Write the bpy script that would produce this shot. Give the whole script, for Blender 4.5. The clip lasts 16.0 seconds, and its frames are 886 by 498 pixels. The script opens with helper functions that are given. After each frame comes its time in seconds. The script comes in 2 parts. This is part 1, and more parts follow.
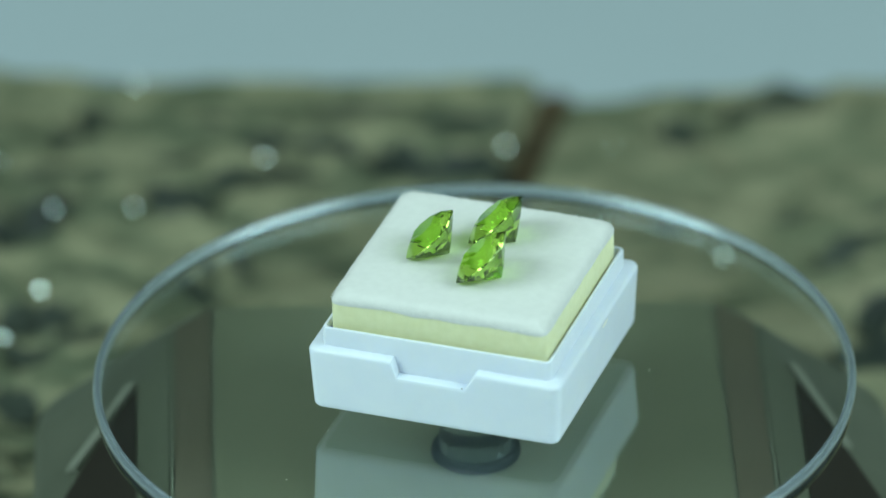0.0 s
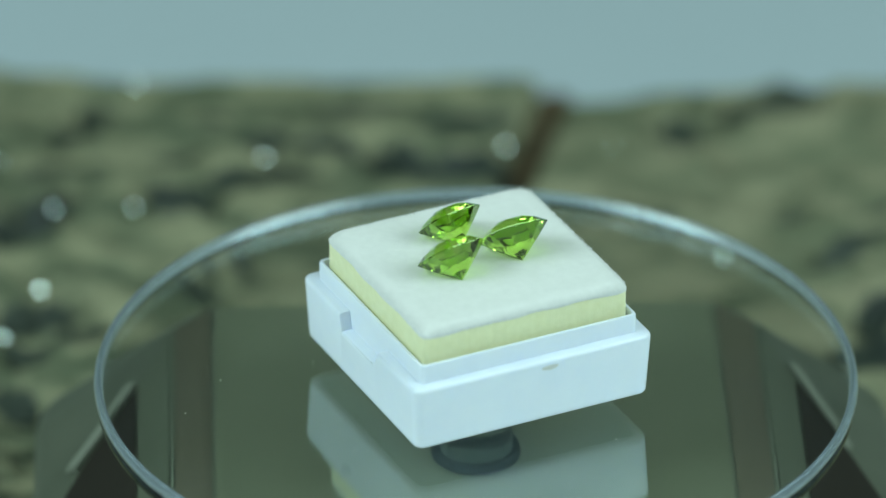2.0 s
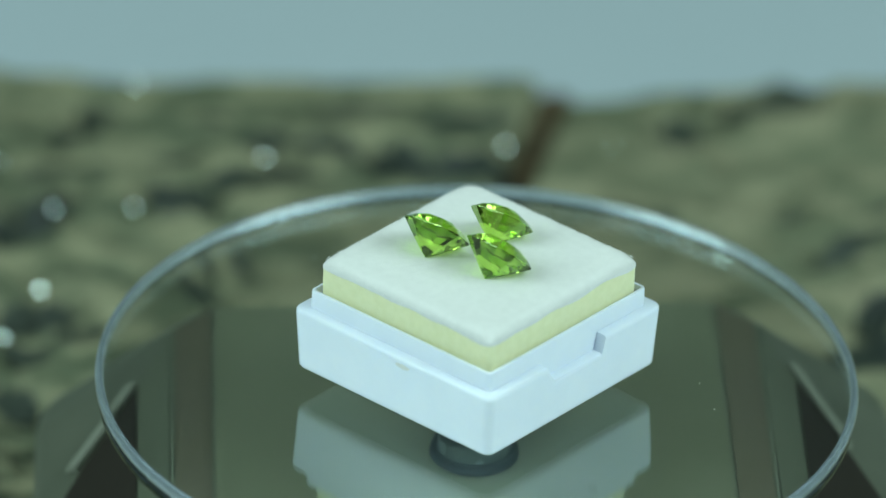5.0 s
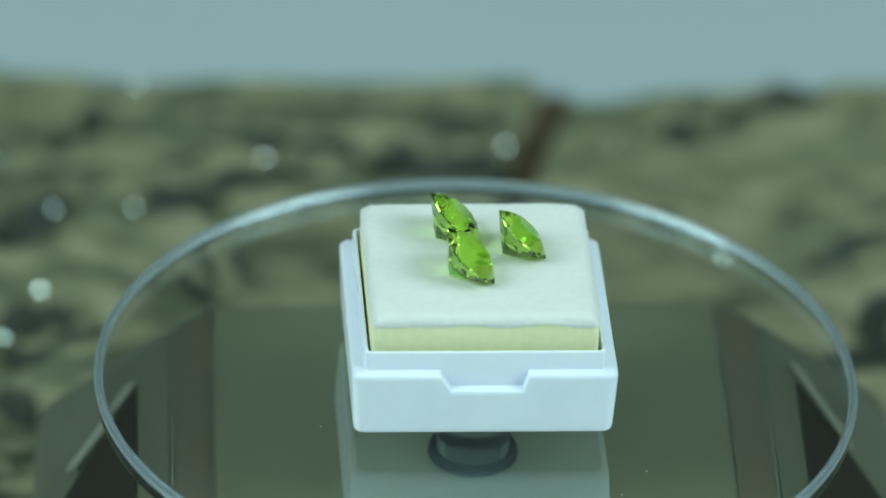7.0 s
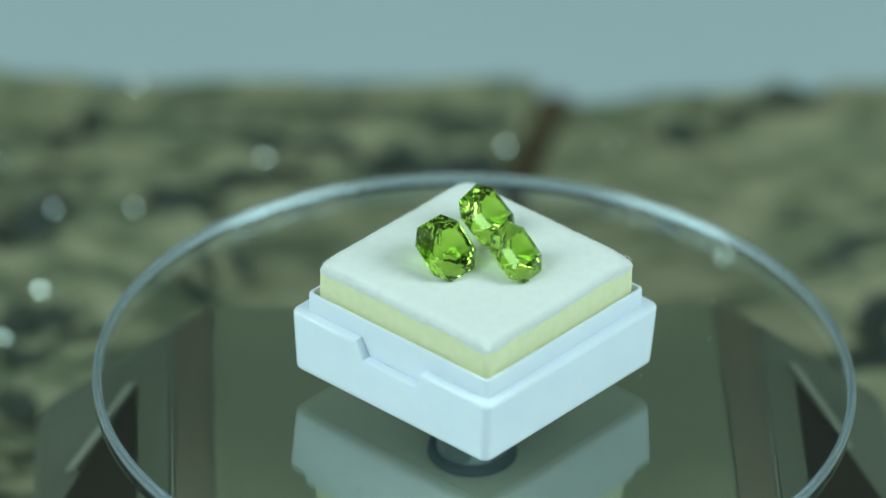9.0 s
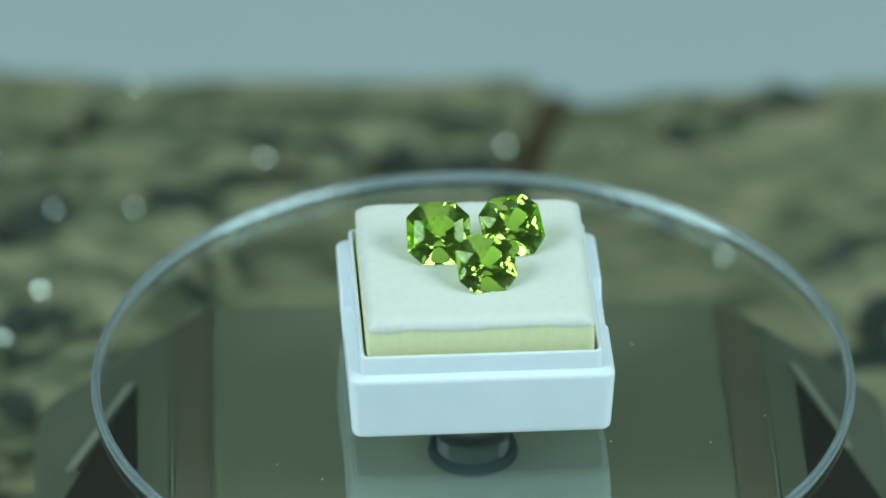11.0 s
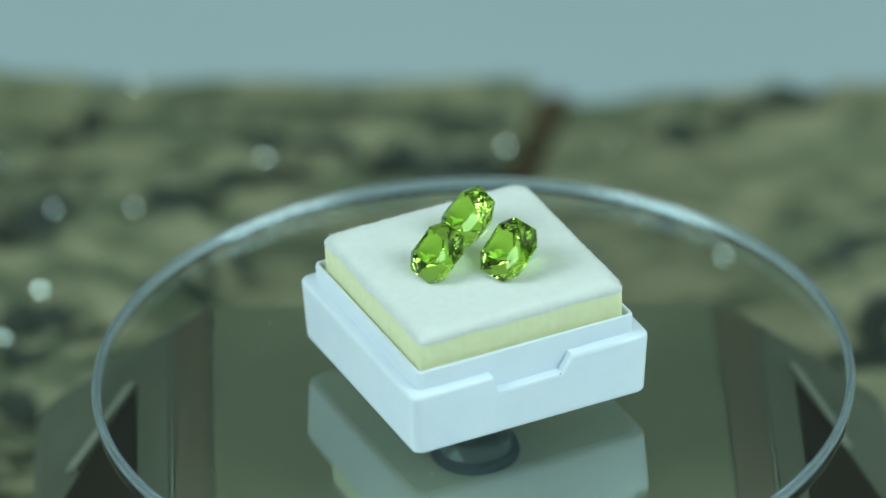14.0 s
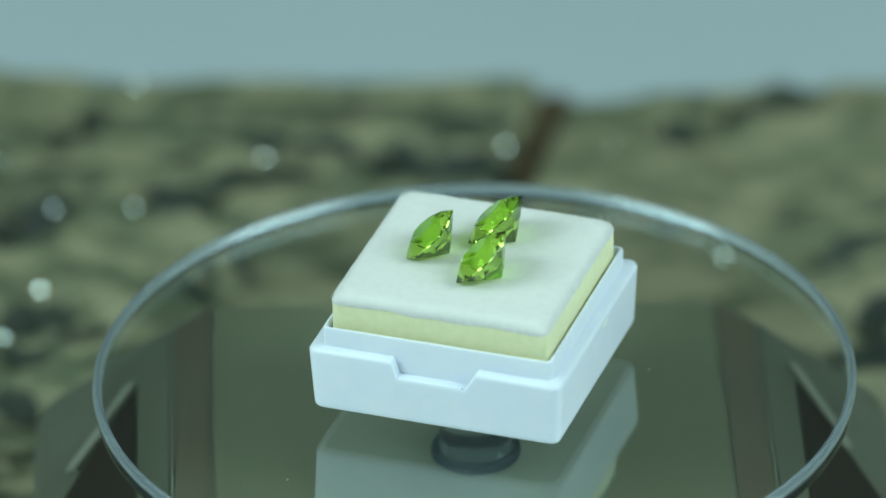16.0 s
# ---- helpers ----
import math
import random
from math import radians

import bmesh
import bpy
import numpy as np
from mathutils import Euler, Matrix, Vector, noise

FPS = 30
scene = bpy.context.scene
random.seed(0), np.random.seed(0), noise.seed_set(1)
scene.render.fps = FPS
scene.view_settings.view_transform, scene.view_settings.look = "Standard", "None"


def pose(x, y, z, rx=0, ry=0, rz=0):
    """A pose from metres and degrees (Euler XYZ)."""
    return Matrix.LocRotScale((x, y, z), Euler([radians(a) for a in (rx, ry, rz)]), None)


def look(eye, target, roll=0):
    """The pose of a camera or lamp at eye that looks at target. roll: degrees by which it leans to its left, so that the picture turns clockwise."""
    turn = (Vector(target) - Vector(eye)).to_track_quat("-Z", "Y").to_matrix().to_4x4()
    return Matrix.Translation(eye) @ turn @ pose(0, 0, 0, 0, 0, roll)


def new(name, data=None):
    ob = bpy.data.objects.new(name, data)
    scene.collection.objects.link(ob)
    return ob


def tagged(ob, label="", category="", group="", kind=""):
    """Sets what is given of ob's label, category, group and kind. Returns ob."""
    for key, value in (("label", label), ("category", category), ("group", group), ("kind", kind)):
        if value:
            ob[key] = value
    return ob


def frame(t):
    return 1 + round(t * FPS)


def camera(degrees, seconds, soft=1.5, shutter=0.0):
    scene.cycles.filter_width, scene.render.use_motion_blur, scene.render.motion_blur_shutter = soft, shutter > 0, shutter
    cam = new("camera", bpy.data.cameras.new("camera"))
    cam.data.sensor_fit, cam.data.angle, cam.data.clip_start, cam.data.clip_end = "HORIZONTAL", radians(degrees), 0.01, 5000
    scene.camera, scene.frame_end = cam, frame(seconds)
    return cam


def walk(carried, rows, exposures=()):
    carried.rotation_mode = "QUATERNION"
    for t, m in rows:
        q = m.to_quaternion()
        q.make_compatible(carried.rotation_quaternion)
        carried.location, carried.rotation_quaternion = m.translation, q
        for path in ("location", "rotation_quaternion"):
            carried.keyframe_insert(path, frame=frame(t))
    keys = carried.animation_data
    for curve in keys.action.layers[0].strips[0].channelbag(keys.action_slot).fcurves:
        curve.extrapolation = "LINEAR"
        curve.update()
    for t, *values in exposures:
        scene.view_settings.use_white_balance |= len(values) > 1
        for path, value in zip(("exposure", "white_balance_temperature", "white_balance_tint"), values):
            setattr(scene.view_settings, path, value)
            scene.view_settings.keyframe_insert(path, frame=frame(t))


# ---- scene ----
# camera on a tripod, looking down at the turntable; shallow focus
EYE = Vector((-0.003833, -0.728993, 0.452621))
AIM = EYE + 0.858 * Vector((0.0, 0.857501, -0.514483))
cam = camera(6.9017, 16.0, soft=1.5)
cam.data.dof.use_dof = True
cam.data.dof.focus_distance = 0.850
cam.data.dof.aperture_fstop = 12.8
cam.data.dof.aperture_blades = 0
walk(cam, [(0.0, look(EYE, AIM, 0.42)), (16.0, look(EYE, AIM, 0.42))])

# ---- light: cool studio softboxes and an added top fill in a pale room ----
scene.view_settings.exposure = 0.0
world = bpy.data.worlds.new("studio_air")
world.use_nodes = True
world.node_tree.nodes["Background"].inputs[0].default_value = (0.62, 0.85, 0.9, 1)
world.node_tree.nodes["Background"].inputs[1].default_value = 0.2
scene.world = world


def softbox(name, eye, target, sx, sy, watts, colour):
    data = bpy.data.lights.new(name, "AREA")
    data.shape, data.size, data.size_y = "RECTANGLE", sx, sy
    data.energy, data.color = watts, colour
    ob = new(name, data)
    ob.matrix_basis = look(eye, target)
    return ob


# added weak overhead fill for paper and stone; no lamp stands there
softbox("softbox_top", (0, 0.12, 0.85), (0, 0.12, 0), 1.0, 0.6, 1.4, (0.72, 0.99, 0.93))
softbox("softbox_left", (-0.67, -0.29, 0.58), (0, 0, 0), 0.55, 0.5, 6.5, (0.70, 0.97, 0.95))
softbox("softbox_right", (0.67, -0.29, 0.58), (0, 0, 0), 0.55, 0.5, 6.5, (0.70, 0.97, 0.95))


# ---- materials ----
def mat(name, colour, rough=0.5, metal=0.0, trans=0.0, ior=1.45, subsurf=0.0):
    m = bpy.data.materials.new(name)
    m.use_nodes = True
    b = m.node_tree.nodes["Principled BSDF"]
    b.inputs["Base Color"].default_value = (*colour, 1)
    b.inputs["Roughness"].default_value = rough
    b.inputs["Metallic"].default_value = metal
    b.inputs["Transmission Weight"].default_value = trans
    b.inputs["IOR"].default_value = ior
    if subsurf:
        b.inputs["Subsurface Weight"].default_value = subsurf
        b.inputs["Subsurface Radius"].default_value = (1.0, 0.9, 0.7)
        b.inputs["Subsurface Scale"].default_value = 0.001
    return m


def node(m, kind, **values):
    n = m.node_tree.nodes.new(kind)
    for key, value in values.items():
        n.inputs[key.replace("_", " ")].default_value = value
    return n


def grain(m, scale, a, b, low=0.35, high=0.65, detail=6.0, stretch=(1, 1, 1), rough=0.55):
    """Colour between a and b by noise; returns the noise node."""
    t = m.node_tree
    co = t.nodes.new("ShaderNodeTexCoord")
    mp = t.nodes.new("ShaderNodeMapping")
    mp.inputs["Scale"].default_value = stretch
    n = node(m, "ShaderNodeTexNoise", Scale=scale, Detail=detail, Roughness=rough)
    r = t.nodes.new("ShaderNodeValToRGB")
    r.color_ramp.elements[0].position, r.color_ramp.elements[1].position = low, high
    r.color_ramp.elements[0].color, r.color_ramp.elements[1].color = (*a, 1), (*b, 1)
    t.links.new(co.outputs["Object"], mp.inputs["Vector"])
    t.links.new(mp.outputs["Vector"], n.inputs["Vector"])
    t.links.new(n.outputs["Fac"], r.inputs["Fac"])
    t.links.new(r.outputs["Color"], t.nodes["Principled BSDF"].inputs["Base Color"])
    return n


def relief(m, scale, strength, distance, detail=5.0):
    t = m.node_tree
    co = t.nodes.new("ShaderNodeTexCoord")
    n = node(m, "ShaderNodeTexNoise", Scale=scale, Detail=detail)
    b = node(m, "ShaderNodeBump", Strength=strength, Distance=distance)
    t.links.new(co.outputs["Object"], n.inputs["Vector"])
    t.links.new(n.outputs["Fac"], b.inputs["Height"])
    t.links.new(b.outputs["Normal"], t.nodes["Principled BSDF"].inputs["Normal"])


white_plastic = mat("white_plastic", (0.79, 0.845, 0.955), 0.24, subsurf=0.25)
grain(white_plastic, 220, (0.78, 0.835, 0.95), (0.81, 0.86, 0.965))
relief(white_plastic, 900, 0.06, 0.0002)
smudge_grey = mat("smudge_grey", (0.76, 0.76, 0.73), 0.6, subsurf=0.3)
foam_yellow = mat("foam_yellow", (0.86, 0.82, 0.52), 0.9, subsurf=0.3)
grain(foam_yellow, 900, (0.785, 0.775, 0.475), (0.825, 0.815, 0.525))
relief(foam_yellow, 4500, 0.3, 0.0001)
fleece_white = mat("fleece_white", (0.84, 0.85, 0.82), 0.95)
grain(fleece_white, 900, (0.735, 0.73, 0.705), (0.765, 0.76, 0.735))
relief(fleece_white, 4500, 0.25, 0.0001)
peridot = mat("peridot", (0.55, 0.90, 0.12), 0.01, trans=1.0, ior=1.67)
peridot.node_tree.nodes["Principled BSDF"].inputs["Specular Tint"].default_value = (0.78, 0.97, 0.50, 1)
clear_glass = mat("clear_glass", (0.93, 0.97, 0.96), 0.0, trans=1.0, ior=1.8)
clear_glass.node_tree.nodes["Principled BSDF"].inputs["Specular Tint"].default_value = (0.72, 0.95, 1.0, 1)
edge_glass = mat("edge_glass", (0.74, 0.86, 0.94), 0.16, trans=0.928, ior=1.5)
edge_glass.node_tree.nodes["Principled BSDF"].inputs["Coat Weight"].default_value = 1.0
edge_glass.node_tree.nodes["Principled BSDF"].inputs["Coat Roughness"].default_value = 0.10
edge_glass.node_tree.nodes["Principled BSDF"].inputs["Coat IOR"].default_value = 1.7
clear_acrylic = mat("clear_acrylic", (0.7, 0.82, 0.82), 0.05, trans=1.0, ior=1.49)
# grey instead of the box's white, standing in for shade under the tray
underside_grey = mat("underside_grey", (0.40, 0.48, 0.53), 0.4)
black_rubber = mat("black_rubber", (0.005, 0.007, 0.007), 0.7, ior=1.15)
base_dark = mat("base_dark", (0.035, 0.042, 0.03), 0.35)
grain(base_dark, 90, (0.082, 0.094, 0.066), (0.101, 0.113, 0.081))
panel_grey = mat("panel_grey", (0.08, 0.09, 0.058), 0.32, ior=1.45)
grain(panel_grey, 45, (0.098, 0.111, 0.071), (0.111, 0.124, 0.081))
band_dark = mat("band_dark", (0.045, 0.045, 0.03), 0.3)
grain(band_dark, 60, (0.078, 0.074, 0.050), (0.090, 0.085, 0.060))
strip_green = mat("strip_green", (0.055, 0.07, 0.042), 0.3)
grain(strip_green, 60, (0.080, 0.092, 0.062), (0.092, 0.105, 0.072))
inlay_black = mat("inlay_black", (0.022, 0.019, 0.014), 0.5, ior=1.3)
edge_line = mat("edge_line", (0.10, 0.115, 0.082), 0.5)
pale_grey = mat("pale_grey", (0.20, 0.215, 0.17), 0.3)
# near-black green that paints the shade inside the slab crevices
crevice_shade = mat("crevice_shade", (0.03, 0.042, 0.036), 0.6)
grain(crevice_shade, 120, (0.012, 0.019, 0.015), (0.036, 0.047, 0.034))
filler_brown = mat("filler_brown", (0.10, 0.065, 0.025), 0.8)
grain(filler_brown, 60, (0.05, 0.036, 0.016), (0.09, 0.062, 0.028))
flake_mat = mat("flake", (0.85, 0.95, 0.92), 0.12, metal=1.0)
paper = mat("paper", (0.36, 0.43, 0.46), 0.85)
grain(paper, 6, (0.395, 0.46, 0.495), (0.42, 0.485, 0.52))
wall_dark = mat("wall_dark", (0.10, 0.11, 0.11), 0.9)
grain(wall_dark, 2, (0.09, 0.10, 0.10), (0.11, 0.12, 0.12))
room_paint = mat("room_paint", (0.60, 0.63, 0.62), 0.9)
grain(room_paint, 2, (0.57, 0.60, 0.59), (0.63, 0.66, 0.65))


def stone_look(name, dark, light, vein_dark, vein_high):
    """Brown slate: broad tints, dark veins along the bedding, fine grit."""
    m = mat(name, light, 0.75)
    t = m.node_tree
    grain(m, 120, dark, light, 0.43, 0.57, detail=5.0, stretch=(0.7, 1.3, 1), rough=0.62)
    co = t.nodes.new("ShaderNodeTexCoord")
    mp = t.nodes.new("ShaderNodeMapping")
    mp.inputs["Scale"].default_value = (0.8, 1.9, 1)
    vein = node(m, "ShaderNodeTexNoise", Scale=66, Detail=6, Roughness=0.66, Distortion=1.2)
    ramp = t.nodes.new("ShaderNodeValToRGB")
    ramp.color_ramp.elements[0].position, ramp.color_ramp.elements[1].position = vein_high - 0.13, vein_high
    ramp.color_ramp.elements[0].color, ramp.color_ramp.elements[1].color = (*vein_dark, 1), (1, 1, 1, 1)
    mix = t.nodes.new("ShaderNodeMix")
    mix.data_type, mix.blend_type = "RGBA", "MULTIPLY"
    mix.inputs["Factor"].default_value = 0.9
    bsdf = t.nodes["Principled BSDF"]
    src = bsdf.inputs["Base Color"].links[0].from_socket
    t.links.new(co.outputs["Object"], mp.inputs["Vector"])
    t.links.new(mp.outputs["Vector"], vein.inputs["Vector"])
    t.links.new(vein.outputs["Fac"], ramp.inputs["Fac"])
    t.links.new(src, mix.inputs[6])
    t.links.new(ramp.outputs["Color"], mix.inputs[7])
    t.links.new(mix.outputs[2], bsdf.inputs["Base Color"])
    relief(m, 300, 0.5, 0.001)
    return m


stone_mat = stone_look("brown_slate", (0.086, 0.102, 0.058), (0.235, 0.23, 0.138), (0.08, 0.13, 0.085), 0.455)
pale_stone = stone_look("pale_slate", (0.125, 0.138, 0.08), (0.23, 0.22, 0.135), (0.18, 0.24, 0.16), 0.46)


# ---- mesh helpers ----
def mesh_of(name, verts, faces, material, smooth=False):
    me = bpy.data.meshes.new(name)
    me.from_pydata([tuple(v) for v in verts], [], faces)
    me.materials.append(material)
    if smooth:
        me.polygons.foreach_set("use_smooth", [True] * len(me.polygons))
    me.update()
    return me


def part(name, me, parent, label=""):
    ob = new(name, me)
    ob.parent = parent
    if label:
        ob["label"] = label
    return ob


def loft(loops, cap_start=True, cap_end=True):
    """Faces through closed loops of equal length."""
    n = len(loops[0])
    verts = [v for lp in loops for v in lp]
    faces = []
    for i in range(len(loops) - 1):
        for j in range(n):
            k = (j + 1) % n
            faces.append((i * n + j, i * n + k, (i + 1) * n + k, (i + 1) * n + j))
    if cap_start:
        faces.append(tuple(reversed(range(n))))
    if cap_end:
        faces.append(tuple(range((len(loops) - 1) * n, len(loops) * n)))
    return verts, faces


def lathe(profile, n=64):
    """Loops of a turned body from (radius, height) pairs."""
    return [[(r * math.cos(2 * math.pi * i / n), r * math.sin(2 * math.pi * i / n), z) for i in range(n)] for r, z in profile]


def rounded_square(half, r, z, stops=()):
    """A rounded square, counter-clockwise, with extra points at the stops along the two y sides; z may be a function of x, y."""
    pts = []
    for k, (cx, cy) in enumerate(((1, -1), (1, 1), (-1, 1), (-1, -1))):
        for i in range(7):
            a = math.radians(-90 + 90 * k + 15 * i)
            pts.append((cx * (half - r) + r * math.cos(a), cy * (half - r) + r * math.sin(a)))
        if k == 1:
            pts += [(x, half) for x in sorted(stops, reverse=True)]
        if k == 3:
            pts += [(x, -half) for x in sorted(stops)]
    return [(x, y, z(x, y) if callable(z) else z) for x, y in pts]


MM = 0.001

# ---- the room, the table and the paper sweep ----
def slab(name, x0, x1, y0, y1, z0, z1, material, label):
    v = [(x, y, z) for z in (z0, z1) for x, y in ((x0, y0), (x1, y0), (x1, y1), (x0, y1))]
    f = [(3, 2, 1, 0), (4, 5, 6, 7), (0, 1, 5, 4), (1, 2, 6, 5), (2, 3, 7, 6), (3, 0, 4, 7)]
    return tagged(new(name, mesh_of(name, v, f, material)), label, name.split("_")[0], kind="structure")


# unseen, added room: pale paint bounces fill, dark north wall calms reflections
slab("floor", -1.8, 1.8, -1.8, 1.8, -0.95, -0.85, room_paint, "pale grey painted studio floor")
slab("ceiling", -1.8, 1.8, -1.8, 1.8, 1.6, 1.7, room_paint, "pale grey painted studio ceiling")
slab("wall_north", -1.8, 1.8, 1.8, 1.9, -0.85, 1.6, wall_dark, "unseen dark grey wall that keeps glass reflections low")
slab("wall_south", -1.8, 1.8, -1.9, -1.8, -0.85, 1.6, room_paint, "unseen pale grey studio wall that bounces fill light")
slab("wall_east", 1.8, 1.9, -1.8, 1.8, -0.85, 1.6, room_paint, "unseen pale grey studio wall that bounces fill light")
slab("wall_west", -1.9, -1.8, -1.8, 1.8, -0.85, 1.6, room_paint, "unseen pale grey studio wall that bounces fill light")
PAPER_Z = -0.066


def paper_sheet():
    prof = [(-0.6, PAPER_Z), (0.46, PAPER_Z), (0.5, PAPER_Z + 0.004), (0.515, PAPER_Z + 0.010)]
    ring = prof + [(y + 0.0005, z - 0.001) for y, z in prof[::-1]]
    v, f = loft([[(x, y, z) for y, z in ring] for x in (-0.6, 0.6)])
    ob = new("backdrop", mesh_of("backdrop", v, f, paper, False))
    return tagged(ob, "pale blue-grey paper sheet under the stone slabs", "backdrop", kind="structure")


paper_sheet()


def table():
    top = slab("table_top", -0.65, 0.65, -0.65, 0.52, -0.097, PAPER_Z - 0.002, room_paint, "pale grey studio table under the paper")
    for sx in (-1, 1):
        for sy in (-0.6, 0.47):
            x, y = 0.6 * sx, sy
            v, f = loft([[(x - 0.025, y - 0.025, z), (x + 0.025, y - 0.025, z), (x + 0.025, y + 0.025, z), (x - 0.025, y + 0.025, z)] for z in (-0.85, -0.097)])
            part("leg", mesh_of("leg", v, f, room_paint), top)
    return top


table()


# ---- the stone slabs ----
# grooves across the bedding: x0, y0, x1, y1, depth, width (mm)
GROOVES = [(-11, 125, 4, 124, 8, 3), (-62, 105, -59, 108, 9, 2.8), (-59, 108, -53, 114, 8, 2.3), (-56, 132, -53, 135, 5, 2.3),
          (-53, 139, -48, 142, 5, 2.8), (-43, 114, -35, 114, 9, 2.1), (-31, 130, -24, 133, 8, 2.1), (-24, 133, -14, 131, 9, 2.3),
          (-14, 131, -6, 130, 10, 3.7), (-6, 127, 4, 130, 10, 3.5), (-36, 136, -34, 138, 4, 2.3), (-34, 119, -17, 121, 5, 2.1),
          (-60, 120, -49, 124, 3.5, 2.1), (-61, 84, -57, 86, 7, 2.6), (-57, 86, -52, 90, 8, 2.3)]
# the last five are short diagonal streaks, cut as shallow grooves
MORE_GROOVES = [(-54, 79, -47, 86, 5, 2.3), (-59, 74, -56, 77, 6, 2.4), (-60, 68, -56, 61, 4, 2.4), (35, 142, 47, 146, 6, 2.3),
          (26, 138, 31, 139, 5, 2.1), (47, 83, 56, 80, 9, 3), (41, 109, 56, 121, 2.5, 1.9), (45, 100, 55, 106, 3, 1.9),
          (19, 125, 32, 136, 2, 1.9), (30, 112, 46, 125, 2, 1.7), (51, 90, 57, 93, 6, 2.3), (-21, 141, -10, 144, 2.5, 2.1),
          (-6, 140, 5, 141, 3, 1.9), (-47, 126, -38, 124, 2.5, 1.9), (-36.6, 104, -33.8, 97, 3, 1.2), (-31.8, 103.5, -29, 97, 3.5, 1.2),
          (-38.3, 97.6, -33.6, 89, 3.5, 1.2), (19.6, 113, 22.1, 107, 3, 1.1), (24.4, 110, 26.1, 104, 3, 1.1)]


def stone_height(x, y, seed, cut=0.55):
    p = Vector((x * 0.018 + seed, y * 0.035, seed * 2.3))
    h = 3.0 * noise.fractal(p, 1.0, 2.0, 4)
    ledge = noise.noise(Vector((x * 0.025 + 9 * seed, y * 0.07, 1.7))) * 2.2
    step = ledge * 1.3
    h += 2.0 * (math.floor(step) + min(1, 5 * (step - math.floor(step))))
    h += 0.5 * noise.noise(Vector((x * 0.25, y * 0.4, seed)))
    if y > 126:
        h *= 1 - 0.6 * min(1, (y - 126) / 17)
    for x0, y0, x1, y1, d, w in GROOVES + MORE_GROOVES:
        dx, dy = x1 - x0, y1 - y0
        s = max(0, min(1, ((x - x0) * dx + (y - y0) * dy) / (dx * dx + dy * dy)))
        q = ((x - x0 - s * dx) ** 2 + ((y - y0 - s * dy)) ** 2) / (w * w)
        if q < 7:
            h -= cut * d * math.exp(-q * (1 + 0.5 * noise.noise(Vector((x * 0.2, y * 0.2, d)))))
    return h


def stone_slab(seed, left, right, far, near, nx, ny, material, label):
    """A rough slab between four border functions, with a broken, rounded edge and a flat underside (mm)."""
    verts, faces = [], []
    for j in range(ny + 1):
        v = j / ny
        for i in range(nx + 1):
            u = i / nx
            y = near + (far(0) - near) * v
            x = left(y) + (right(y) - left(y)) * u
            y = near + (far(x) - near) * v
            edge = min(u * nx, (1 - u) * nx, v * ny, (1 - v) * ny)
            z = -47.0 + stone_height(x, y, seed)
            if edge < 3:
                z -= (3 - edge) ** 2 * 0.5
            verts.append((x * MM, y * MM, z * MM))
    w = nx + 1
    for j in range(ny):
        for i in range(nx):
            faces.append((j * w + i, j * w + i + 1, (j + 1) * w + i + 1, (j + 1) * w + i))
    rim = [i for i in range(w)] + [j * w + nx for j in range(1, ny + 1)] + [ny * w + i for i in range(nx - 1, -1, -1)] + [j * w for j in range(ny - 1, 0, -1)]
    n0 = len(verts)
    for k in rim:
        verts.append((verts[k][0], verts[k][1], PAPER_Z))
    m = len(rim)
    for k in range(m):
        faces.append((rim[(k + 1) % m], rim[k], n0 + k, n0 + (k + 1) % m))
    faces.append(tuple(n0 + k for k in range(m - 1, -1, -1)))
    ob = new("stone_slab", mesh_of("stone_slab", verts, faces, material))
    return tagged(ob, label, "stone", "slate slabs on the paper")


def shade_lenses(slab_ob, seed, rows):
    """Lens-shaped blue-green dark pieces, one part each, that put crevice shade into the grooves of a slab."""
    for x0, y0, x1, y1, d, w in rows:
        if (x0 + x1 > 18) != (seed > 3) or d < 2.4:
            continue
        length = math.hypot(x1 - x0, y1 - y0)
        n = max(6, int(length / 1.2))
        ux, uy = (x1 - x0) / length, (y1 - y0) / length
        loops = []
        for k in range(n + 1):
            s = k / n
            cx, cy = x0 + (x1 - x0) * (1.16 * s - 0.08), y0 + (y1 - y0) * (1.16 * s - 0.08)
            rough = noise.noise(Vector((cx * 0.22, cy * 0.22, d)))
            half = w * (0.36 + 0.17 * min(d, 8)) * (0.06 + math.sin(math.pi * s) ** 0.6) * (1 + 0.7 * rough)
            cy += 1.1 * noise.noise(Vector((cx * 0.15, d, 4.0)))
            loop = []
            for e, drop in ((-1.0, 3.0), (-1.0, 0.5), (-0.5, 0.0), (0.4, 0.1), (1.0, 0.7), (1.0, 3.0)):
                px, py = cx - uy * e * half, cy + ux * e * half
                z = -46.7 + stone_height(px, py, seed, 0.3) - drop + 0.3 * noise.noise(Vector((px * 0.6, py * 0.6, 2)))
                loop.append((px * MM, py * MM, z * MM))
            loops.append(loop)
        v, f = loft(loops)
        part("dark_seam", mesh_of("dark_seam", v, f, crevice_shade), slab_ob, "dark blue-green piece painting the shade in a crevice")


def wob(a, s, k):
    return k * noise.noise(Vector((a * 0.06, s, 0.5)))


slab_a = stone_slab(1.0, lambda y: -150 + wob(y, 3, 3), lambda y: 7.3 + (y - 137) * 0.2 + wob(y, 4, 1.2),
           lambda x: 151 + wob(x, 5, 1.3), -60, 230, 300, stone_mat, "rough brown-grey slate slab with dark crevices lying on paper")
shade_lenses(slab_a, 1.0, GROOVES + MORE_GROOVES)
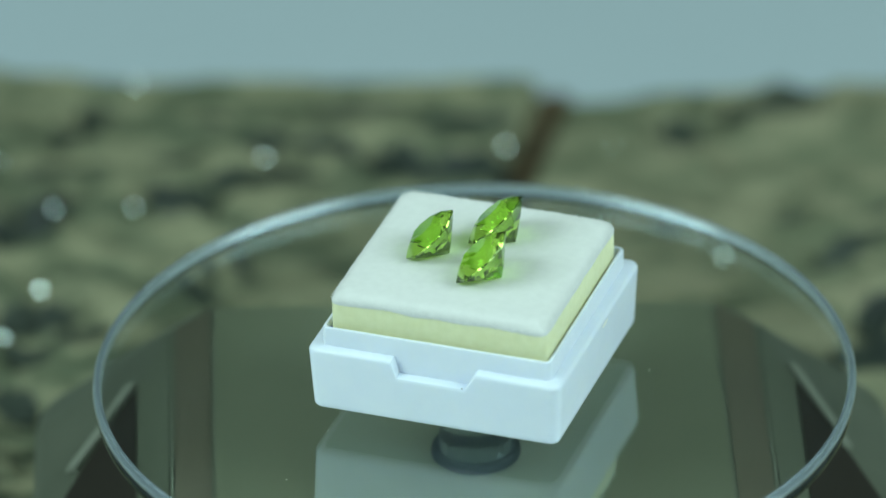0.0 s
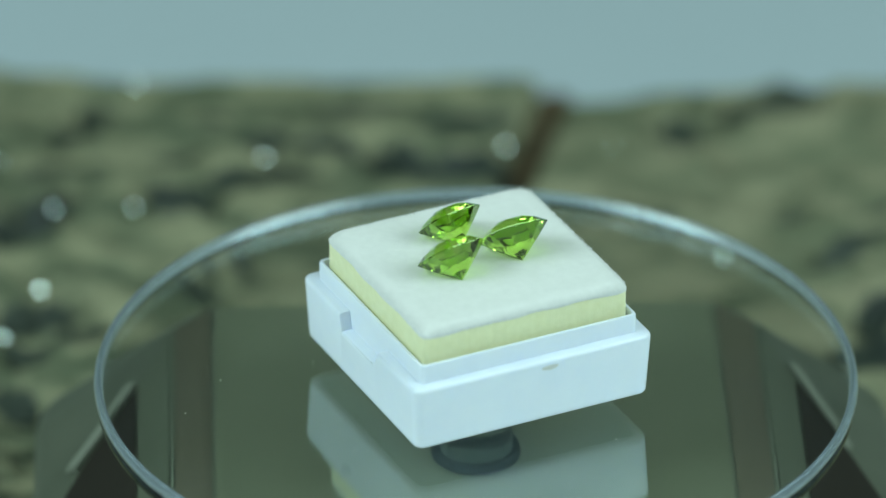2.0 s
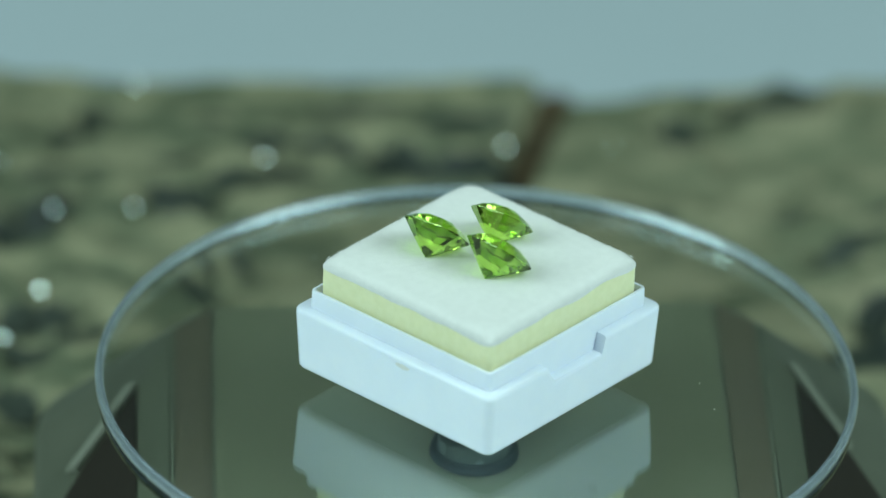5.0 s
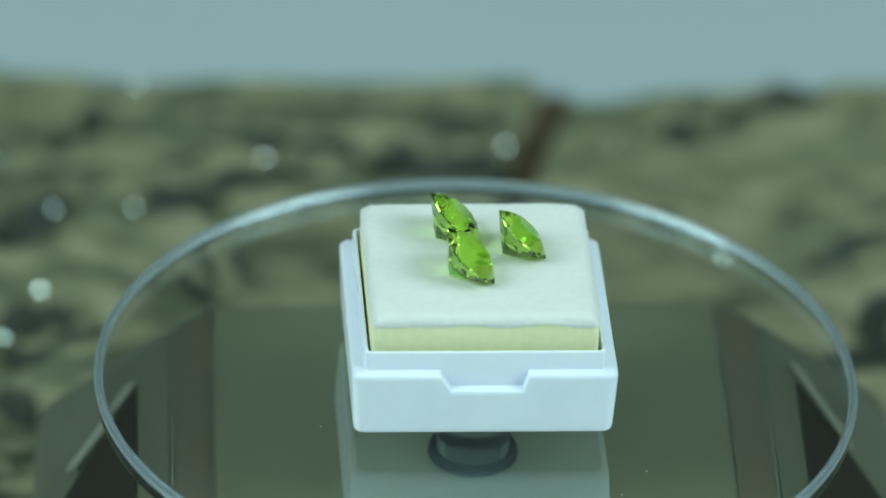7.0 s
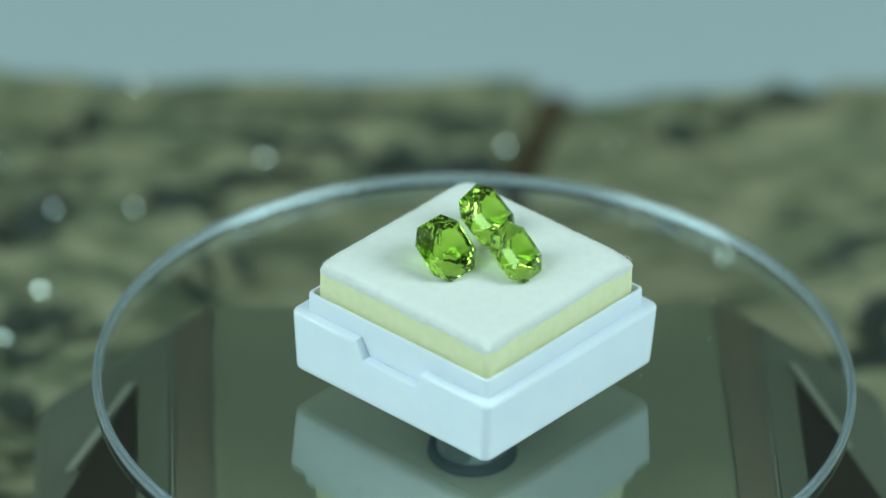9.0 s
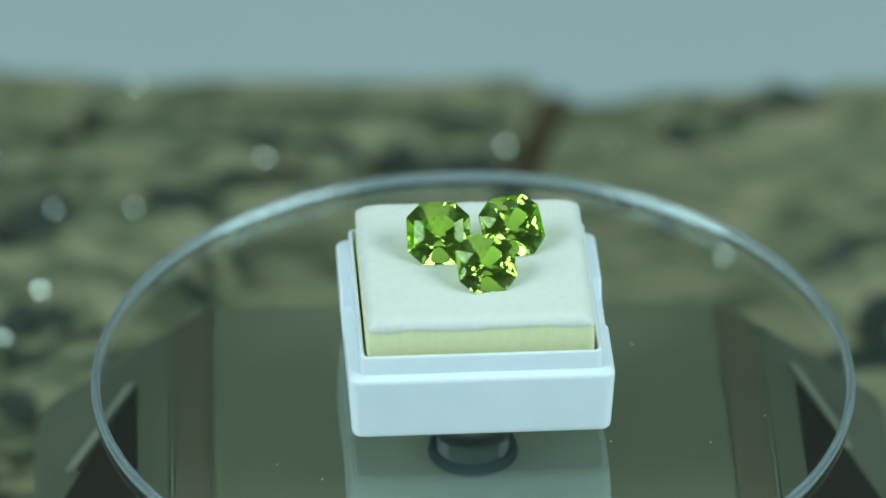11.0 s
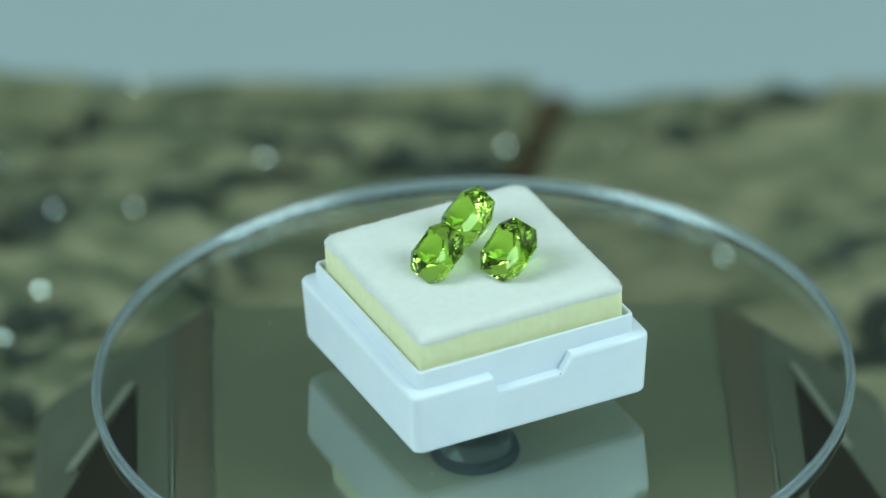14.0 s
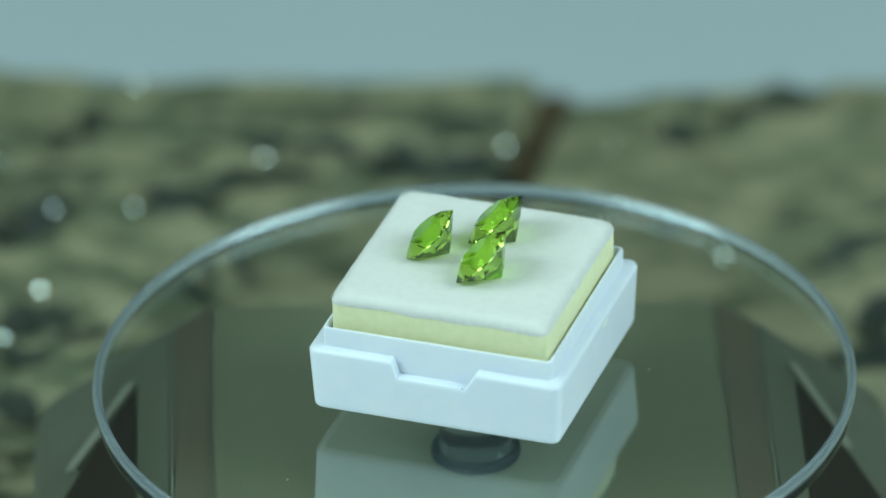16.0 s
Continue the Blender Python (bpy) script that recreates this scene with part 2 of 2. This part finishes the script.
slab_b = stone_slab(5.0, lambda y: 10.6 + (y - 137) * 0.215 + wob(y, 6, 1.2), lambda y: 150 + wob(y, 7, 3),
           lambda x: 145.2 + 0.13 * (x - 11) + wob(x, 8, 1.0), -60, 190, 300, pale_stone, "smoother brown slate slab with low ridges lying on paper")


shade_lenses(slab_b, 5.0, GROOVES + MORE_GROOVES)


# rust-brown strip that fills the gap between the two slabs
def gap_strip():
    loops = []
    for k in range(13):
        y = 92 + 4.8 * k
        x = 8.95 + (y - 137) * 0.207
        z = -49.5 + 1.5 * noise.noise(Vector((0, y * 0.1, 3)))
        loops.append([((x + dx) * MM, y * MM, (z + dz) * MM if dz < 5 else PAPER_Z) for dx, dz in ((-2.2, 9), (2.2, 9), (2.2, -0.6), (0.8, 0.4), (-0.9, 0.2), (-2.2, -0.8))])
    v, f = loft(loops)
    ob = new("stone_wedge", mesh_of("stone_wedge", v, f, filler_brown))
    return tagged(ob, "narrow rust-brown filler strip in the gap between slabs", "stone", "slate slabs on the paper")


gap_strip()


# ---- glitter flakes lying on the stone ----
def flake(x, y, z, lean, size):
    """A thin shiny six-sided chip on the stone, leaning to one side and towards the front (mm)."""
    rnd = random.Random(int(x * 7 + y * 3))
    pts = [(size * MM * rnd.uniform(0.8, 1.1) * math.cos(k * 1.047), size * MM * rnd.uniform(0.8, 1.1) * math.sin(k * 1.047)) for k in range(6)]
    v, f = loft([[(px, py, pz) for px, py in pts] for pz in (-0.25 * MM, 0)])
    ob = new("mineral_flake", mesh_of("mineral_flake", v, f, flake_mat))
    ob.matrix_basis = Matrix.Translation((x * MM, y * MM, z * MM)) @ Vector((lean * 2 + math.copysign(0.35, x), -0.72, 0.60)).to_track_quat("Z", "Y").to_matrix().to_4x4()
    return tagged(ob, "tiny shiny mineral flake glinting on the stone slab", "flake", "flakes on the stone")


for spec in ((-56.5, 91.8, -46.5, 0.05, 0.40), (-60.3, 76.5, -44.5, 0.05, 0.32), (-55.7, 111.3, -45.8, 0.05, 0.26), (-44.9, 110.4, -45.0, 0.04, 0.26),
             (-27.9, 122.1, -43.9, 0.02, 0.27), (4.5, 133.8, -48.6, -0.01, 0.27), (-46.2, 147.2, -47.0, 0.04, 0.24), (33.1, 99.5, -45.9, -0.03, 0.32),
             (52.2, 61.2, -48.7, -0.05, 0.36), (19.0, 126.8, -45.0, -0.02, 0.14), (-63.2, 121.1, -44.4, 0.06, 0.22), (34.9, 102.2, -45.9, -0.03, 0.22)):
    flake(*spec[:4], 0.85 * spec[4])


# ---- the turntable base ----
BASE_Z = -13.7
BASE_X, BASE_Y = -0.2, 2.1


def turntable_base():
    """A low block with a flat top and shoulders that slope down to both sides; inlays on top."""
    base = tagged(new("display_turntable"), "dark display turntable base with sloping shoulders and inlaid panels on stone", "turntable")

    def top(x):
        return BASE_Z - 0.8 * max(0.0, abs(x) - 36)

    def section(y, k, w):
        half = 52.2 - k
        low = top(half) - 0.4 * k
        edge = BASE_Z - 0.5 * k
        side = [(half, -46), (half, low - 1.0), (half - 0.8, low - 0.1), (w + 0.5, edge - 0.4), (w - 0.4, edge)]
        pts = [(-x, z) for x, z in side[:1]] + side + [(-x, z) for x, z in side[:0:-1]]
        return [(x * MM, y * MM, z * MM) for x, z in pts]
    v, f = loft([section(y, k, w) for y, k, w in ((-34, 3.5, 32), (-33.6, 1.8, 32.6), (-32.5, 0.6, 34), (-28, 0, 36), (26.4, 0, 36), (30.6, 0.5, 32.8), (32.4, 1.6, 31.6), (32.8, 3.5, 31))])
    part("body", mesh_of("body", v, f, base_dark), base)

    def inlay(name, pts, h, material, label=""):
        lo = [(x * MM, y * MM, (top(x) - 0.2) * MM) for x, y in pts]
        hi = [(x * MM, y * MM, (top(x) + h) * MM) for x, y in pts]
        vv, ff = loft([lo, hi])
        return part(name, mesh_of(name, vv, ff, material), base, label)
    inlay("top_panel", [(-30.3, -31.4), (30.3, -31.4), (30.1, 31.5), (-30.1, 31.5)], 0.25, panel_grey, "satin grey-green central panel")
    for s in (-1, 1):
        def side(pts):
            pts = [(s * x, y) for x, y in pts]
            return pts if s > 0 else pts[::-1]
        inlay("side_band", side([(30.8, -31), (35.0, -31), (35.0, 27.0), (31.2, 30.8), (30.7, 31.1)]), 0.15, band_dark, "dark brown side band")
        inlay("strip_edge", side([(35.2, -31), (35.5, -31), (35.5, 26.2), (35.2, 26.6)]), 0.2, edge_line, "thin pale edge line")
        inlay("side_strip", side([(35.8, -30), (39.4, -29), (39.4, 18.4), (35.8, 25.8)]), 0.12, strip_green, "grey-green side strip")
        # a black inlay on each shoulder, with a pale raised strip at its edge
        cell = inlay("cell", side([(39.7, -28), (49.4, -26), (49.4, 4), (46.2, 9.6), (39.7, 18.0)]), 0.15, inlay_black, "black shoulder inlay")
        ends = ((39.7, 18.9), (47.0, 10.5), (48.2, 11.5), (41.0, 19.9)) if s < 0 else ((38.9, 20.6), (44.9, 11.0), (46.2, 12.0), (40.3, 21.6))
        inlay("cell_trim", side(list(ends)), 0.6, pale_grey, "pale raised strip on the shoulder").parent = cell
    base.matrix_basis = pose(BASE_X * MM, BASE_Y * MM, 0, 0, 0, 2.1)
    return base


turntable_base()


# ---- the glass plate with its column ----
PLATE_R = 44.65


def glass_plate():
    plate = tagged(new("turntable_plate"), "clear round glass turntable plate on a short clear column", "turntable plate")
    edge = PLATE_R - 0.3
    v, f = loft(lathe([(r * MM, z * MM) for r, z in ((edge - 0.1, -2.45), (edge, -2.35), (edge, -1.06), (edge - 0.25, -1.06), (edge - 0.25, -1.45))], 192))
    me = mesh_of("plate", v, f, clear_glass)
    for p in me.polygons:
        p.use_smooth = len(p.vertices) == 4
    disc = part("plate", me, plate)
    disc.visible_shadow = False
    rim = [(PLATE_R - 0.54 + 0.56 * math.cos(radians(a)), -0.36 + 0.74 * math.sin(radians(a))) for a in range(0, 361, 24)]
    v, f = loft(lathe([(r * MM, z * MM) for r, z in rim], 192), False, False)
    part("rim", mesh_of("rim", v, f, edge_glass, True), disc, "pale blue ground glass rim").visible_shadow = False
    prof = [(4.3, -11.1), (4.3, -2.47)]
    v, f = loft(lathe([(r * MM, z * MM) for r, z in prof], 48))
    column = part("column", mesh_of("column", v, f, clear_acrylic), plate, "clear acrylic column")
    prof = [(4.35, -11.6), (5.15, -11.6), (5.3, -11.4), (5.15, -10.6), (4.75, -10.3), (4.35, -10.5)]
    v, f = loft(lathe([(r * MM, z * MM) for r, z in prof + prof[:1]], 48), False, False)
    part("collar", mesh_of("collar", v, f, black_rubber, True), column, "black rubber collar")
    prof = [(3.1, -11.6), (3.9, -11.6), (3.9, -11.3), (3.1, -11.3)]
    v, f = loft(lathe([(r * MM, z * MM) for r, z in prof + prof[:1]], 48), False, False)
    part("hub_ring", mesh_of("hub_ring", v, f, pale_grey), column, "pale ring under the column")
    for k in range(3):
        a = math.radians(60 * k + 15)
        c, s = math.cos(a), math.sin(a)
        loops = [[((x * c - y * s) * MM, (x * s + y * c) * MM, z * MM) for x, y in ((-2.9, -0.45), (2.9, -0.45), (2.9, 0.45), (-2.9, 0.45))] for z in (-11.6 + 0.02 * k, -11.22 + 0.02 * k)]
        v, f = loft(loops)
        part("rib", mesh_of("rib", v, f, black_rubber), column, "dark rib under the column")
    for x, y in ((-7.5, 19.3), (-18.6, -8.9), (15.2, -23.6), (18.5, -18.6), (12.8, 15.1), (8.6, 33.4), (13.7, 26.6)):
        v, f = loft(lathe([(r * MM, z * MM) for r, z in ((0.02, -1.45), (0.07, -1.45), (0.05, -1.4), (0.02, -1.39))], 7))
        part("dust_speck", mesh_of("dust_speck", [(x * MM + a, y * MM + b * 1.7, c) for a, b, c in v], f, fleece_white), disc, "white dust speck")
    return plate


# ---- the gem box with its foam pad ----
def gem_box():
    box = tagged(new("gem_box"), "open white plastic gem box standing on the glass plate", "box")
    stops = (-5.2, -3.9, 4.4, 5.0)

    def ledge(low, high):
        def z(x, y):
            if abs(y) > 13 * MM and -4.0 * MM < x < 4.5 * MM:
                return low * MM
            return high * MM
        return z

    def loop(half, r, z):
        zz = z if callable(z) else z * MM
        return rounded_square(half * MM, r * MM, zz, [s * MM for s in stops])
    loops = [loop(14.5, 0.9, -0.3), loop(14.78, 1.1, -0.2), loop(14.95, 1.2, 0.05), loop(15.0, 1.25, 0.6), loop(15.32, 1.25, ledge(5.0, 7.05)),
             loop(15.3, 1.22, ledge(5.3, 7.36)), loop(15.18, 1.15, ledge(5.5, 7.59)), loop(14.94, 1.0, ledge(5.58, 7.7)), loop(13.6, 0.6, ledge(5.58, 7.7)), loop(13.6, 0.6, 2.0)]
    v, f = loft(loops)
    me = mesh_of("tray", v, f, white_plastic, True)
    tray = part("tray", me, box)
    loops = [loop(13.95, 0.7, 5.2), loop(13.9, 0.7, 9.75), loop(13.83, 0.65, 9.93), loop(13.7, 0.6, 10.0), loop(13.5, 0.5, 9.97), loop(13.42, 0.45, 9.8), loop(13.42, 0.45, 2.5)]
    v, f = loft(loops, False, False)
    part("lip", mesh_of("lip", v, f, white_plastic, True), box, "raised white inner lip")
    # foot, plus an unseen grey plate added to deepen the underside's shade
    v, f = loft([rounded_square(h * MM, 1.5 * MM, z * MM) for h, z in ((5.4, -3.08), (5.6, -2.95), (5.8, -0.7), (12.0, -0.65), (14.3, -0.29))])
    part("foot", mesh_of("foot", v, f, underside_grey), tray, "recessed foot and added grey plate that darkens the tray underside")
    v, f = loft(lathe([(r * MM, z * MM) for r, z in ((0.02, 0.0), (0.08, 0.0), (0.06, 0.03), (0.02, 0.04))], 8))
    part("speck", mesh_of("speck", [(-3.59 * MM - a, 15.26 * MM + c, 5.6 * MM + b) for a, b, c in v], f, black_rubber), tray, "tiny dark speck")
    n = 20
    edge = [(1.1 + 0.25 * noise.noise(Vector((k * 0.9, 0, 5)))) for k in range(n)]
    loops = [[(-15.275 * MM - d * MM, (-1.9 - q * edge[k] * math.cos(math.tau * k / n)) * MM, (6.7 + 0.3 * q * edge[k] * math.sin(math.tau * k / n)) * MM) for k in range(n)] for q, d in ((1.0, 0.0), (0.96, 0.045), (0.4, 0.05))]
    v, f = loft(loops)
    part("smudge", mesh_of("smudge", v, f, smudge_grey), tray, "faint grey smudge")
    for o in box.children:
        o.data.set_sharp_from_angle(angle=radians(38))
    return box


def foam_pad():
    pad = tagged(new("foam_pad"), "yellowish foam pad with white fuzzy top in the box", "foam pad")

    def ring(half, z, jag, seed, square=30, wave=0.0):
        out = []
        n = 110
        for k, (ux, uy) in enumerate(((1, 0), (0, 1), (-1, 0), (0, -1))):
            for i in range(n):
                s = -1 + 2 * i / n
                x, y = {0: (s, -1), 1: (1, s), 2: (-s, 1), 3: (-1, -s)}[k]
                r = (abs(x) ** square + abs(y) ** square) ** (1 / square)
                x, y = x / r * half, y / r * half
                j = jag * (0.7 * noise.noise(Vector((x * 0.35, y * 0.35, seed))) + 0.4 * noise.noise(Vector((x * 1.3, y * 1.3, seed))) + 0.5 * noise.noise(Vector((x * 4.1, y * 4.1, seed))))
                out.append((x * (1 + j / half) * MM, y * (1 + j / half) * MM, (z + 0.6 * j + wave * noise.noise(Vector((x * 0.22, y * 0.22, 8.0)))) * MM))
        return out
    v, f = loft([ring(13.10, 2.2, 0, 0), ring(13.11, 8, 0.01, 6), ring(13.12, 10.5, 0.02, 6), ring(13.12, 13.0, 0.06, 6), ring(12.9, 13.3, 0.05, 6)])
    part("foam_block", mesh_of("foam_block", v, f, foam_yellow, True), pad, "yellowish cut foam block")
    loops = [ring(12.9, 12.98, 0.08, 6, 30, 0.45), ring(13.16, 12.98, 0.08, 6, 30, 0.45), ring(13.16, 13.2, 0.10, 6, 30, 0.3), ring(13.08, 13.46, 0.12, 6, 24, 0.1), ring(12.88, 13.77, 0.14, 6, 18), ring(12.52, 14.02, 0.12, 6, 14)]
    for h in (12.0, 11.2, 10, 8, 6, 4, 2, 0.4):
        loops.append([(x, y, z) for x, y, z in ring(h, 14.3 - 0.2 * (h / 12.5) ** 4 + 0.03 * math.sin(h * 1.7), 0.05, 6)])
    v, f = loft(loops)
    fleece = part("fleece_top", mesh_of("fleece_top", v, f, fleece_white, True), pad, "white fuzzy top sheet")
    for o in pad.children:
        o.data.set_sharp_from_angle(angle=radians(50))
    rng = random.Random(11)
    v, f = [], []
    for k in range(1600):
        s = rng.uniform(-12.3, 12.3)
        h = rng.random()
        out = 13.16 - 0.5 * h * h
        side = k % 4
        x, y, nx, ny = ((s, -out, 0, -1), (out, s, 1, 0), (s, out, 0, 1), (-out, s, -1, 0))[side]
        z = 13.2 + 0.8 * h
        ln = rng.uniform(0.1, 0.3)
        a, up = rng.uniform(-1.0, 1.0), rng.uniform(-0.3, 0.8) * (0.4 + h)
        d = Vector((nx - ny * a, ny + nx * a, up)).normalized() * ln
        w = Vector((-ny, nx, rng.uniform(-0.5, 0.5))).normalized() * 0.04
        p = Vector((x, y, z)) - d * 0.2
        n = len(v)
        v += [(p - w) * MM, (p + w) * MM, (p + d) * MM]
        f.append((n, n + 1, n + 2))
    part("fuzz", mesh_of("fuzz", v, f, fleece_white), fleece, "loose white fibres along the edges")
    return pad


# ---- the three peridots ----
GEM_TILT = 43.5


def gemstone(size):
    """Square cut-cornered brilliant of 7 mm times size, culet at the origin, axis up z (mm)."""
    a, c = 3.53 * size, 1.62 * size
    oct_pts = [(a, -(a - c)), (a, a - c), (a - c, a), (-(a - c), a), (-a, a - c), (-a, -(a - c)), (-(a - c), -a), (a - c, -a)]
    mids = [((oct_pts[i][0] + oct_pts[(i + 1) % 8][0]) / 2, (oct_pts[i][1] + oct_pts[(i + 1) % 8][1]) / 2) for i in range(8)]
    depth, girdle, crown = 3.3 * size, 0.16 * size, 1.15 * size
    pts = [(0, 0, 0)]
    for x, y in oct_pts:
        pts += [(x, y, depth), (x, y, depth + girdle), (x * 0.78, y * 0.78, depth + girdle + crown * 0.53), (x * 0.49, y * 0.49, depth + girdle + crown)]
    for x, y in mids:
        pts += [(x * 1.004, y * 1.004, depth), (x * 1.004, y * 1.004, depth + girdle), (x * 0.79, y * 0.79, depth + girdle + crown * 0.60)]
    # pavilion rows of sixteen, rounder towards the culet
    edge = [p for pair in zip(oct_pts, mids) for p in pair]
    for row, (k, square) in enumerate(((0.85, 0.93), (0.66, 0.72), (0.45, 0.45), (0.24, 0.2))):
        for i in range(16):
            (x0, y0), (x1, y1) = edge[i], edge[(i + 1) % 16]
            x, y = ((x0 + x1) / 2, (y0 + y1) / 2) if row % 2 == 0 else (x0, y0)
            r = math.hypot(x, y)
            q = k * (square * r + (1 - square) * 1.06 * a) / r
            pts.append((x * q, y * q, depth * k ** 1.14))
    bm = bmesh.new()
    for p in pts:
        bm.verts.new([k * MM for k in p])
    bmesh.ops.convex_hull(bm, input=bm.verts)
    for vtx in [vtx for vtx in bm.verts if not vtx.link_faces]:
        bm.verts.remove(vtx)
    bmesh.ops.dissolve_limit(bm, angle_limit=radians(0.6), verts=bm.verts, edges=bm.edges)
    bmesh.ops.recalc_face_normals(bm, faces=bm.faces)
    me = bpy.data.meshes.new("gemstone")
    bm.to_mesh(me)
    bm.free()
    me.materials.append(peridot)
    return tagged(new("gemstone", me), "bright green cut-corner peridot lying tilted on the white pad", "gemstone", "peridots on the pad")


def gem_pose(x, y, turn, tilt=GEM_TILT, spin=0):
    """Resting on a pavilion side with the culet at x, y (mm) and the table facing the turn."""
    return pose(x * MM, y * MM, 14.40 * MM, 0, 0, turn) @ pose(0, 0, 0, 0, tilt, 0) @ pose(0, 0, 0, 0, 0, spin)


plate = glass_plate()
box = gem_box()
pad = foam_pad()
BOX_AT = pose(-0.03 * MM, -0.19 * MM, 0)
gems = [gemstone(1.04), gemstone(1.02), gemstone(0.965)]
GEM_AT = [gem_pose(-3.75, -4.03, 0), gem_pose(-4.82, 4.2, 8, 43.5, 4), gem_pose(2.75, 0.67, 10, 44.5, -3)]


def motions():
    """The plate turns clockwise once in 16 s, a little askew on its column; box, pad and gems ride on it."""
    lean = Matrix.Rotation(0.02762, 4, Vector((0.004942, 0.027177, 0)).normalized())
    plate_lean = Matrix.Rotation(0.0300, 4, Vector((0.0070, 0.0292, 0)).normalized())
    times = [0.5 * k for k in range(33)]

    def turned(own, tilt):
        return [(t, pose(0, 0, 0, 0, 0, 3.79 - 22.486 * (t - 7)) @ tilt @ own) for t in times]
    walk(plate, turned(pose(0.18 * MM, -0.22 * MM, -1.7 * MM), plate_lean))
    walk(box, turned(BOX_AT, lean))
    walk(pad, turned(BOX_AT, lean))
    for g, at in zip(gems, GEM_AT):
        walk(g, turned(BOX_AT @ at, lean))


motions()
